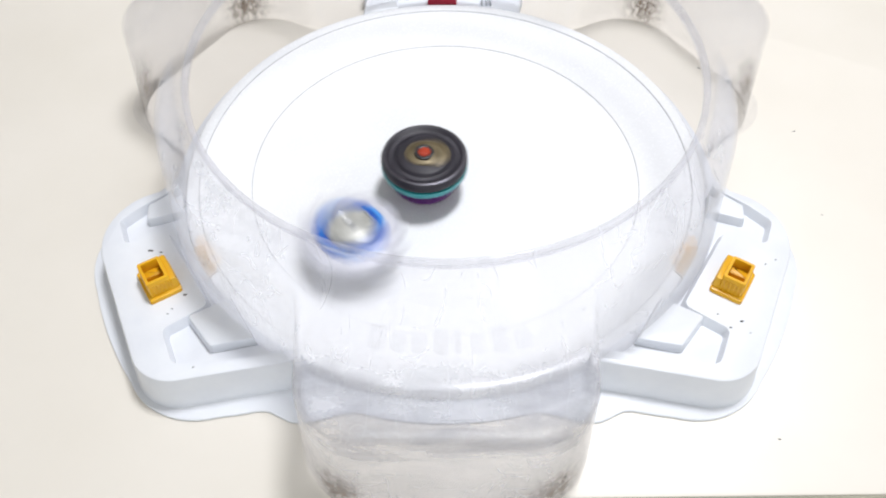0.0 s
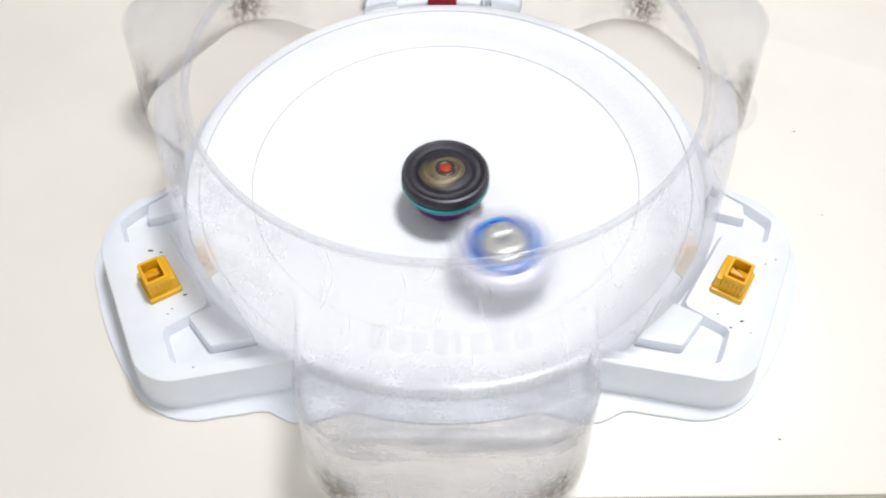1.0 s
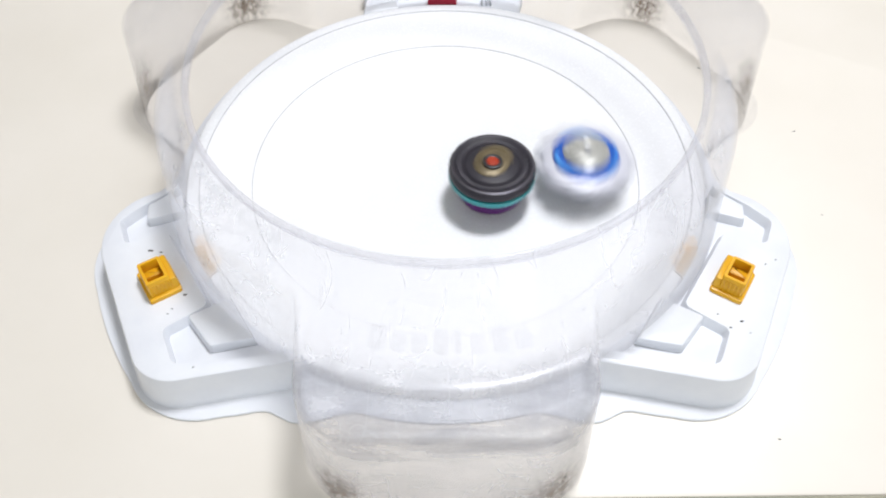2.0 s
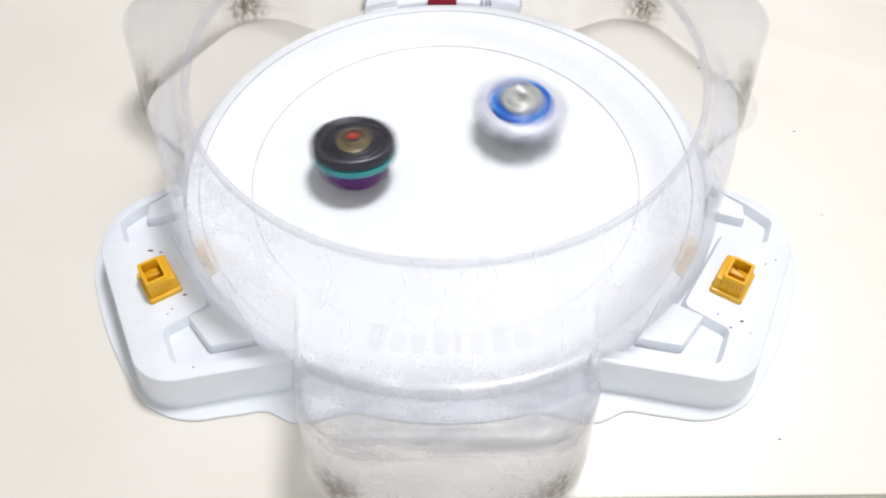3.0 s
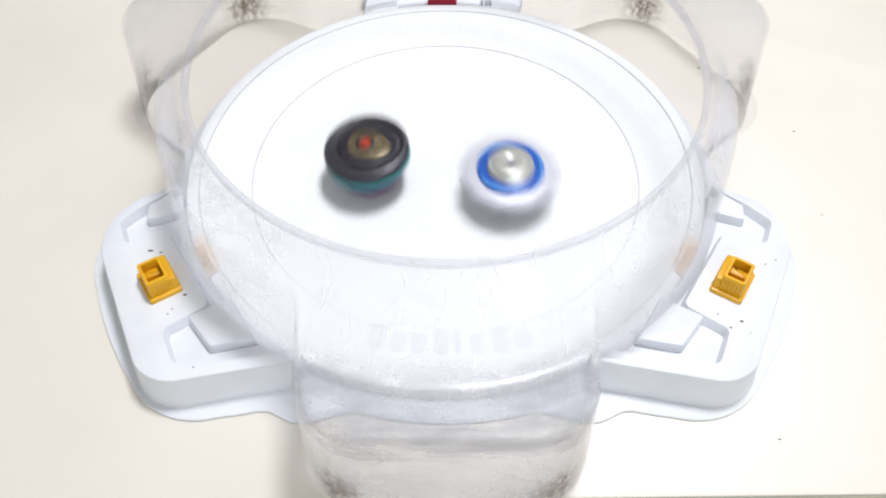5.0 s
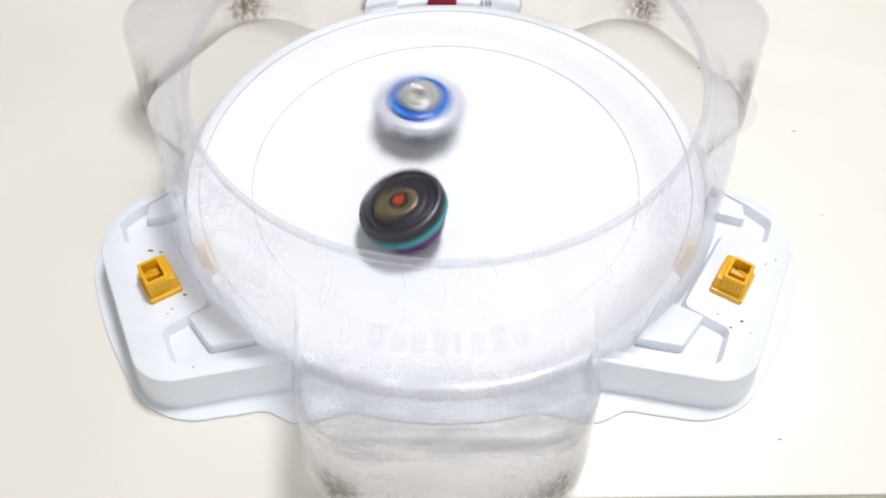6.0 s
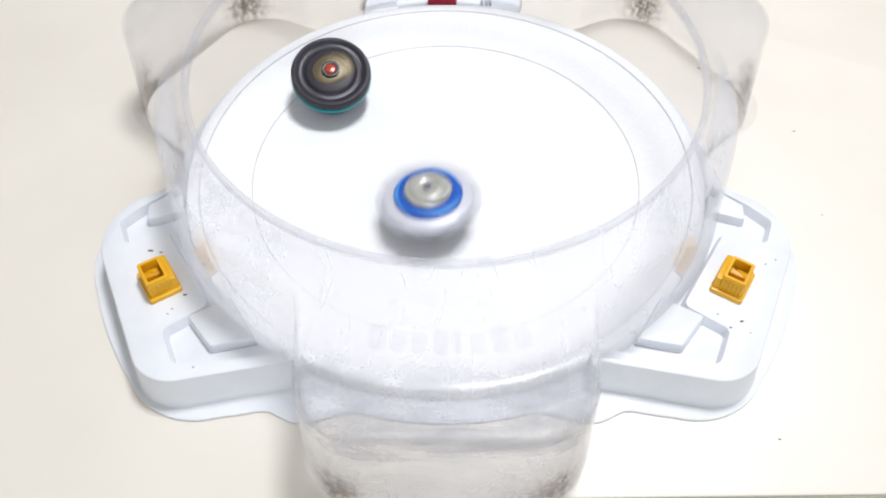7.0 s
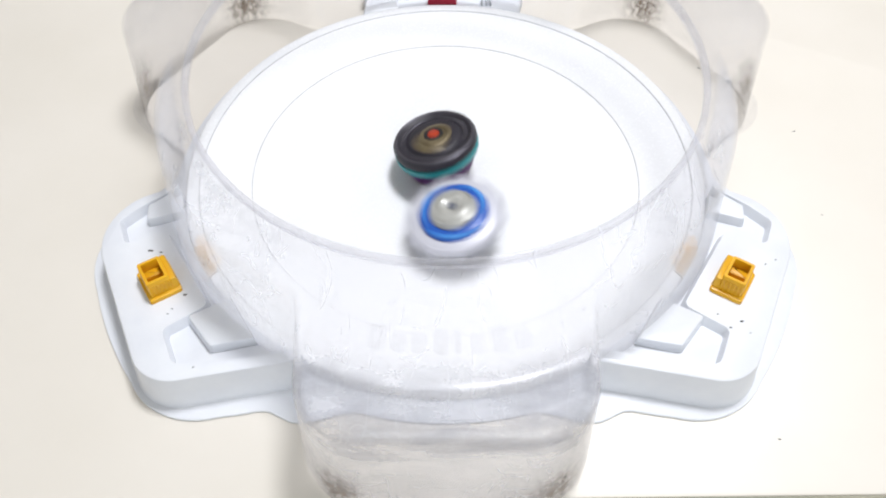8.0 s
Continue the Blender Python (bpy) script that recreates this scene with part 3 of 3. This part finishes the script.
def rim_slots(st):
    """A slot in the dish's rim beside each of the front platforms: a flat patch coloured like the shaded table below.
    """
    for mid in (209.3, 330.7):
        o = [(r * math.cos(radians(mid + d)), r * math.sin(radians(mid + d))) for r, d in
             [(0.1532, -4.6 + 9.2 * k / 8) for k in range(9)] + [(0.1462, 3.9 - 7.8 * k / 8) for k in range(9)]]
        part("rim_slot", prism("rim_slot", o, [(0.0138, 0), (0.0154, 0), (0.0156, 0.0003)], SLOT_BEIGE), st, "flat beige patch for a slot open to the shaded table")


def flecks():
    """Specks and scuffs lying on platforms and table."""
    spots = [(-0.1565, -0.0732, PLAT_Z, 0.0016), (-0.1509, -0.0743, PLAT_Z, 0.0010), (-0.1333, -0.1014, PLAT_Z, 0.0013), (-0.1380, -0.1100, PLAT_Z, 0.0007),
             (-0.1397, -0.1131, PLAT_Z, 0.0006), (-0.1215, -0.1435, PLAT_Z, 0.0006), (0.1477, -0.1174, PLAT_Z, 0.0013), (0.1410, -0.1211, PLAT_Z, 0.0010), (0.1504, -0.1243, PLAT_Z, 0.0006),
             (0.1364, -0.1131, PLAT_Z, 0.0008), (0.1734, -0.0792, PLAT_Z, 0.0007), (0.1676, -0.0821, PLAT_Z, 0.0006), (0.2211, 0.0402, 0.0, 0.0010), (0.1618, -0.1694, 0.0, 0.0010),
             (0.1715, 0.1003, 0.0, 0.0010), (0.2204, -0.0286, 0.0, 0.0007)]
    for x, y, z, r in spots:
        o = [(x + r * math.cos(k) * random.uniform(0.6, 1.2), y + 0.45 * r * math.sin(k) * random.uniform(0.6, 1.2)) for k in [2 * math.pi * j / 9 for j in range(9)]]
        me = prism("dirt_fleck", o, [(z, 0), (z + 0.0003, 0.0001)], FLECK)
        tagged(new("dirt_fleck", me), "tiny dark dirt fleck lying on pale plastic" if z else "tiny dark dirt fleck lying on the table", "fleck", "dirt flecks")


# ------------------------------------------------------------------ the two spinning tops
def lugs(count, depth, sharp=1.0, phase=0.0):
    def wave(a, r, z):
        return 1.0 - depth * (0.5 - 0.5 * math.cos(count * a + phase)) ** sharp
    return wave


def dark_top():
    top = tagged(new("dark_spinning_top"), "charcoal spinning top with gold centre, red chip and teal ring", "spinning top")
    tip = [(0, 0), (0.0018, 0.0001), (0.0034, 0.0006), (0.0050, 0.0014), (0.0066, 0.0022), (0.0, 0.0022)]
    part("tip", lathe("tip", tip, BLACK, 32), top, "black plastic point")
    base = [(0, 0.00120), (0.0120, 0.00120), (0.0162, 0.00300), (0.0191, 0.00640), (0.0207, 0.01060), (0.0213, 0.01550), (0.0205, 0.01900), (0, 0.01900)]
    part("driver", lathe("driver", base, PURPLE, 72, lugs(9, 0.06)), top, "purple plastic base")
    ring = [(0.0, 0.01620), (0.0216, 0.01620), (0.0240, 0.01740), (0.0251, 0.01940), (0.0251, 0.02220), (0.0, 0.02300)]
    part("weight_ring", lathe("weight_ring", ring, TEAL, 90, lugs(9, 0.025)), top, "teal ring")
    layer = [(0.0, 0.02220), (0.0236, 0.02220), (0.0246, 0.02300), (0.0250, 0.02460), (0.0248, 0.02680), (0.0240, 0.02820), (0.0226, 0.02860), (0.0212, 0.02810),
             (0.0200, 0.02720), (0.0180, 0.02680), (0.0166, 0.02710), (0.0156, 0.02820), (0.0142, 0.02880), (0.0, 0.02880)]
    body = part("layer", lathe("layer", layer, CHARCOAL, 108, lugs(9, 0.02)), top)
    trim = [(0.0219, 0.02840), (0.0226, 0.02895), (0.0237, 0.02850), (0.0230, 0.02790)]
    part("edge_trim", hoop("edge_trim", trim, STEEL_DARK, 72), body, "worn grey metal edge")
    for k in range(3):
        a0 = 120 * k
        o = [(0.0200 * math.cos(radians(a0 + 60 * j / 8)), 0.0200 * math.sin(radians(a0 + 60 * j / 8))) for j in range(9)]
        o += [(0.0172 * math.cos(radians(a0 + 50 - 44 * j / 8)), 0.0172 * math.sin(radians(a0 + 50 - 44 * j / 8))) for j in range(9)]
        part("fin", prism("fin", o, [(0.02650, 0), (0.02760, 0.0002), (0.02790, 0.0006)], STEEL_DARK), body, "grey metal fin")
    crest = [(0.0, 0.02800), (0.0128, 0.02800), (0.0130, 0.02920), (0.0118, 0.02990), (0.0096, 0.03010), (0.0090, 0.02950), (0.0076, 0.02960), (0.0070, 0.03030), (0.0056, 0.03050), (0.0, 0.03020)]
    part("crest", lathe("crest", crest, GOLD, 60, lugs(2, 0.26), off=(0.0020, 0.0007)), top, "dull gold crest")
    part("collar", hoop("collar", [(0.0036, 0.02960), (0.0058, 0.02960), (0.0056, 0.03080), (0.0048, 0.03110), (0.0036, 0.03070)], BLACK, 32), top, "black raised collar")
    gem = [(0.0, 0.02950), (0.0039, 0.02950), (0.0039, 0.03050), (0.0030, 0.03130), (0.0015, 0.03160), (0.0, 0.03160)]
    part("chip", lathe("chip", gem, RED_GEM, 8, angle=20), top, "glossy red chip")
    return top


def blue_top():
    top = tagged(new("blue_spinning_top"), "pale spinning top with a blue ring and a silver-grey domed centre", "spinning top")
    tip = [(0, 0), (0.0016, 0.0001), (0.0032, 0.0006), (0.0052, 0.0016), (0.0085, 0.0034), (0.0, 0.0034)]
    part("tip", lathe("tip", tip, SLATE, 32), top, "slate grey point")
    base = [(0, 0.00260), (0.0120, 0.00260), (0.0170, 0.00480), (0.0190, 0.00880), (0.0196, 0.01480), (0.0, 0.01500)]
    part("driver", lathe("driver", base, SLATE, 72, lugs(9, 0.08)), top, "slate grey base")
    disc = [(0.0, 0.0146), (0.0200, 0.0146), (0.0234, 0.0156), (0.0250, 0.0174), (0.0254, 0.0200), (0.0246, 0.0220), (0.0222, 0.0231), (0.0, 0.0232)]
    body = part("weight_disc", lathe("weight_disc", disc, PALE, 144, lugs(18, 0.03, 1.5)), top, "pale lavender-grey disc")
    for k in range(12):
        o = [(0.0225, -0.0036), (0.0266, -0.0034), (0.0292, -0.0016), (0.0301, 0.0006), (0.0280, 0.0026), (0.0225, 0.0034)]
        part("blade", prism("blade", turn(o, 30 * k), [(0.0168, 0.0008), (0.0178, 0), (0.0212, 0), (0.0224, 0.0010)], PALE), body)
    ring = [(0.0, 0.02200), (0.0190, 0.02200), (0.0196, 0.02300), (0.0194, 0.02460), (0.0180, 0.02560), (0.0140, 0.02580), (0.0, 0.02580)]
    blue = part("layer", lathe("layer", ring, BLUE, 90, lugs(9, 0.03)), top, "bright blue ring")
    for k in range(3):
        o = [(0.0186 * math.cos(radians(120 * k + 8 * j)), 0.0186 * math.sin(radians(120 * k + 8 * j))) for j in range(9)]
        o += [(0.0162 * math.cos(radians(120 * k + 58 - 7 * j)), 0.0162 * math.sin(radians(120 * k + 58 - 7 * j))) for j in range(9)]
        part("fin", prism("fin", o, [(0.0245, 0), (0.0259, 0.0002), (0.0262, 0.0006)], SKY), blue, "light blue fin")
    dome = [(0.0, 0.02540), (0.0134, 0.02540), (0.0137, 0.02680), (0.0128, 0.02810), (0.0112, 0.02850), (0.0105, 0.02940), (0.0090, 0.03000), (0.0064, 0.03020), (0.0054, 0.02960), (0.0, 0.02940)]
    part("dome", lathe("dome", dome, SILVER, 60, lugs(3, 0.05)), top, "silver-grey stepped dome")
    for k in range(3):
        o = [(0.0126 * math.cos(radians(120 * k + 9 * j)), 0.0126 * math.sin(radians(120 * k + 9 * j))) for j in range(7)]
        o += [(0.0108 * math.cos(radians(120 * k + 50 - 8 * j)), 0.0108 * math.sin(radians(120 * k + 50 - 8 * j))) for j in range(6)]
        part("rib", prism("rib", o, [(0.0272, 0), (0.0288, 0.0002), (0.0292, 0.0006)], SILVER), top)
    chip = [(0.0, 0.02920), (0.0024, 0.02920), (0.0024, 0.03020), (0.0014, 0.03050), (0.0, 0.03050)]
    part("chip", lathe("chip", chip, SLATE, 6, angle=20), top, "small dark hub")
    return top


# where each point touches the dish: seconds, millimetres to the right, millimetres away
DARK_PATH_1 = [(0, -12.1, -10.9), (0.1, -5.9, -10.9), (0.2, -1.9, -10.8), (0.3, 2.7, -10.1), (0.4, 7.2, -10.9), (0.5, 11.8, -11.7), (0.6, 14.6, -12.5), (0.7, 14.5, -17.2), (0.8, 7.1, -22.5), (0.9, 3.2, -24.1), (1, -0.2, -23.3), (1.1, -3.6, -23.3), (1.2, -6.4, -21), (1.3, -8.1, -18.7), (1.4, -4.1, -15.6), (1.5, 16.2, -17.2), (1.6, 21.2, -19.7), (1.7, 24, -20.7), (1.8, 28.8, -20.7), (1.9, 31.3, -21.8), (2, 26.3, -18.9), (2.1, 20.1, -17.7), (2.2, 13.1, -17.9), (2.3, 3.6, -18.9), (2.4, -5.9, -20.4), (2.5, -20.9, -25.4), (2.6, -43.3, -30.6)]
DARK_PATH_2 = [(2.7, -68.7, -25.3), (2.8, -81.6, -14.7), (2.9, -69.7, -8.7), (3, -53.4, -4.1), (3.1, -33.4, 1), (3.2, -12.5, 2.7), (3.3, 7.9, 5.1), (3.4, 28.1, 6.4), (3.5, 47, 7.7), (3.6, 58.1, 8.7), (3.7, 67.3, 7), (3.8, 71.7, 5), (3.9, 71.4, -0.3), (4, 65.9, -4.4), (4.1, 70.1, -20.1), (4.2, 89.5, -59.1), (4.3, 68.3, -79.3), (4.4, 46.5, -86.3), (4.5, 31.8, -83.1), (4.6, 23.6, -76.6), (4.7, 14.7, -68.2), (4.8, -5.6, -57), (4.9, -30.8, -34), (5, -43.5, -3.2), (5.1, -37, 25.2), (5.2, -14.1, 35.7), (5.3, 13, 16.2)]
DARK_PATH_3 = [(5.4, 25.4, -20.3), (5.5, 21.7, -54.1), (5.6, 6.9, -74), (5.7, -10.3, -77.6), (5.8, -19.4, -70.9), (5.9, -18.5, -58.8), (6, -16.2, -46.1), (6.1, -19.4, -27.9), (6.2, -27.1, -31), (6.3, -33.3, -23.8), (6.4, -38.7, -19.3), (6.5, -39.6, -10.8), (6.6, -37.9, -7.3), (6.7, -45.3, 11.2), (6.8, -60.7, 44.2), (6.9, -68.7, 60.1), (7, -72.7, 68.3), (7.1, -73, 66.2), (7.2, -70, 64.7), (7.3, -63.8, 51.8), (7.4, -50.1, 42), (7.5, -33.5, 31.8), (7.6, -13.6, 17.2), (7.7, -14, 11.4), (7.8, -12.1, 3.6), (7.9, -6.7, -3.5), (8, -0.9, 1)]
BLUE_PATH_1 = [(0, -50.8, -63), (0.1, -77.7, -27.9), (0.2, -84.8, 9), (0.3, -71.8, 48.8), (0.4, -40.1, 77.0), (0.5, 3.1, 80.4), (0.6, 42.6, 59.1), (0.7, 67, 22.1), (0.8, 76.6, -13.2), (0.9, 61.9, -51.9), (1, 30.7, -73.8), (1.1, -8.1, -76.4), (1.2, -44, -61.5), (1.3, -63.4, -26), (1.4, -63.6, 13), (1.5, -60.4, 52.7), (1.6, -31.1, 78), (1.7, 5.7, 79.2), (1.8, 43.1, 60.6), (1.9, 65.9, 29.5), (2, 80.4, -8.8), (2.1, 71.6, -49.2), (2.2, 36.7, -79), (2.3, -9, -82.5), (2.4, -53.5, -59.6), (2.5, -77.1, -16.6), (2.6, -67.4, 19.9)]
BLUE_PATH_2 = [(2.7, -40.2, 39.8), (2.8, -8, 43.7), (2.9, 21.5, 51.6), (3, 45.9, 36.3), (3.1, 55.7, 4.3), (3.2, 42.7, -29.8), (3.3, 15, -48.5), (3.4, -18.7, -49.8), (3.5, -46.2, -33), (3.6, -60.6, -10), (3.7, -59, 22.9), (3.8, -40.4, 48.8), (3.9, -10.3, 56.4), (4, 21.5, 43.6), (4.1, 32.8, 24.2), (4.2, 11.4, 20.1), (4.3, -10.7, 21.4), (4.4, -25.1, 26), (4.5, -30.1, 35), (4.6, -22.2, 40.9), (4.7, -6.9, 36.4), (4.8, 8.9, 25.7), (4.9, 26.6, 9.1), (5, 36.8, -15.9), (5.1, 37, -43.5), (5.2, 24.1, -63.6), (5.3, 3.2, -71.4)]
BLUE_PATH_3 = [(5.4, -20.4, -66), (5.5, -40.6, -48.6), (5.6, -52.9, -24.1), (5.7, -54, 2.1), (5.8, -48, 22.9), (5.9, -39.3, 40.1), (6, -15.8, 39.1), (6.1, 5.1, 19.5), (6.2, 22.3, 14.8), (6.3, 34, -5.1), (6.4, 33.1, -25), (6.5, 24.3, -44.1), (6.6, 5.9, -52.9), (6.7, -5.6, -56.8), (6.8, -2, -61.7), (6.9, -7.7, -55.3), (7, -8.5, -38), (7.1, -2.7, -20.5), (7.2, 14.1, -7.7), (7.3, 32, 1), (7.4, 49, 2.1), (7.5, 59.2, -6.4), (7.6, 56.8, -20.6), (7.7, 57.6, -41.3), (7.8, 46.1, -52.3), (7.9, 24.5, -55.4), (8, 8.9, -49.1)]

# lean of the axis: seconds, degrees to the right, degrees away
DARK_LEAN = [(0, 0, 0), (1.3, 0, 0), (1.5, 0, 0), (2.4, 0, 3), (2.8, 0, 8), (3.0, 0, 11), (3.3, -3, 12), (3.5, -10, 10), (3.8, -10, 2), (4.1, -7, 1), (4.2, 4, 8), (4.4, 1, 9), (4.55, -2, 8), (4.7, -6, 3), (5.2, -4, -3), (5.8, -8, 3), (6.0, -18, 1), (6.2, -8, -10), (6.4, 0, -5), (6.6, -1, -6), (6.7, -9, -8), (6.8, -14, -14), (6.9, -4, -18), (7.0, 4, -18)]
DARK_LEAN += [(7.2, 11, -8), (7.3, 17, 2), (7.4, 18, 9), (7.5, 18, 9), (7.6, 17, 6), (7.7, 9, -4), (7.8, 7, -2), (7.9, 3, 5), (8.0, -12, 6)]
BLUE_LEAN = [(0, 0, 0), (3.0, 0, 0), (4.4, 0, -5), (4.7, 0, -5), (5.8, 0, 0), (6.8, 0, 3), (7.0, -3, 4), (7.5, -10, 2), (8.0, -11, -2)]


def glide(rows, t):
    """A smooth curve through rows of (seconds, a, b)."""
    k = 0
    while k < len(rows) - 2 and rows[k + 1][0] <= t:
        k += 1
    p0, p1, p2, p3 = rows[max(k - 1, 0)], rows[k], rows[k + 1], rows[min(k + 2, len(rows) - 1)]
    h = p2[0] - p1[0]
    u = min(max((t - p1[0]) / h, 0.0), 1.0)
    out = []
    for c in (1, 2):
        m1 = (p2[c] - p0[c]) / max(p2[0] - p0[0], 1e-6) * h
        m2 = (p3[c] - p1[c]) / max(p3[0] - p1[0], 1e-6) * h
        out.append((2 * u ** 3 - 3 * u ** 2 + 1) * p1[c] + (u ** 3 - 2 * u ** 2 + u) * m1 + (3 * u ** 2 - 2 * u ** 3) * p2[c] + (u ** 3 - u ** 2) * m2)
    return out


def dish_height(r):
    return 0.0040 + 0.0027 * (r / 0.115) ** 2 if r < 0.115 else 0.0067 + (r - 0.115) / 0.0296 * 0.0068


def spin_rows(path, lean, step):
    """A row for every thirtieth of a second: along the path, leaning, turning by step degrees each time."""
    rows = []
    for k in range(241):
        t = k / 30
        x, y = (v / 1000 for v in glide(path, t))
        ax, ay = glide(lean, t)
        axis = Vector((math.tan(radians(ax)), math.tan(radians(ay)), 1)).normalized()
        tilt = Vector((0, 0, 1)).rotation_difference(axis).to_matrix().to_4x4()
        rows.append((t, Matrix.Translation((x, y, dish_height(math.hypot(x, y)) + 0.0002)) @ tilt @ pose(0, 0, 0, 0, 0, -step * k)))
    return rows


def motions():
    walk(DARK_TOP, spin_rows(DARK_PATH_1 + DARK_PATH_2 + DARK_PATH_3, DARK_LEAN, 77))
    walk(BLUE_TOP, spin_rows(BLUE_PATH_1 + BLUE_PATH_2 + BLUE_PATH_3, BLUE_LEAN, 81))


room()
table()
ARENA = stadium()
rim_slots(ARENA)
COVER = cover()
letters(COVER)
flecks()
DARK_TOP = dark_top()
BLUE_TOP = blue_top()
motions()
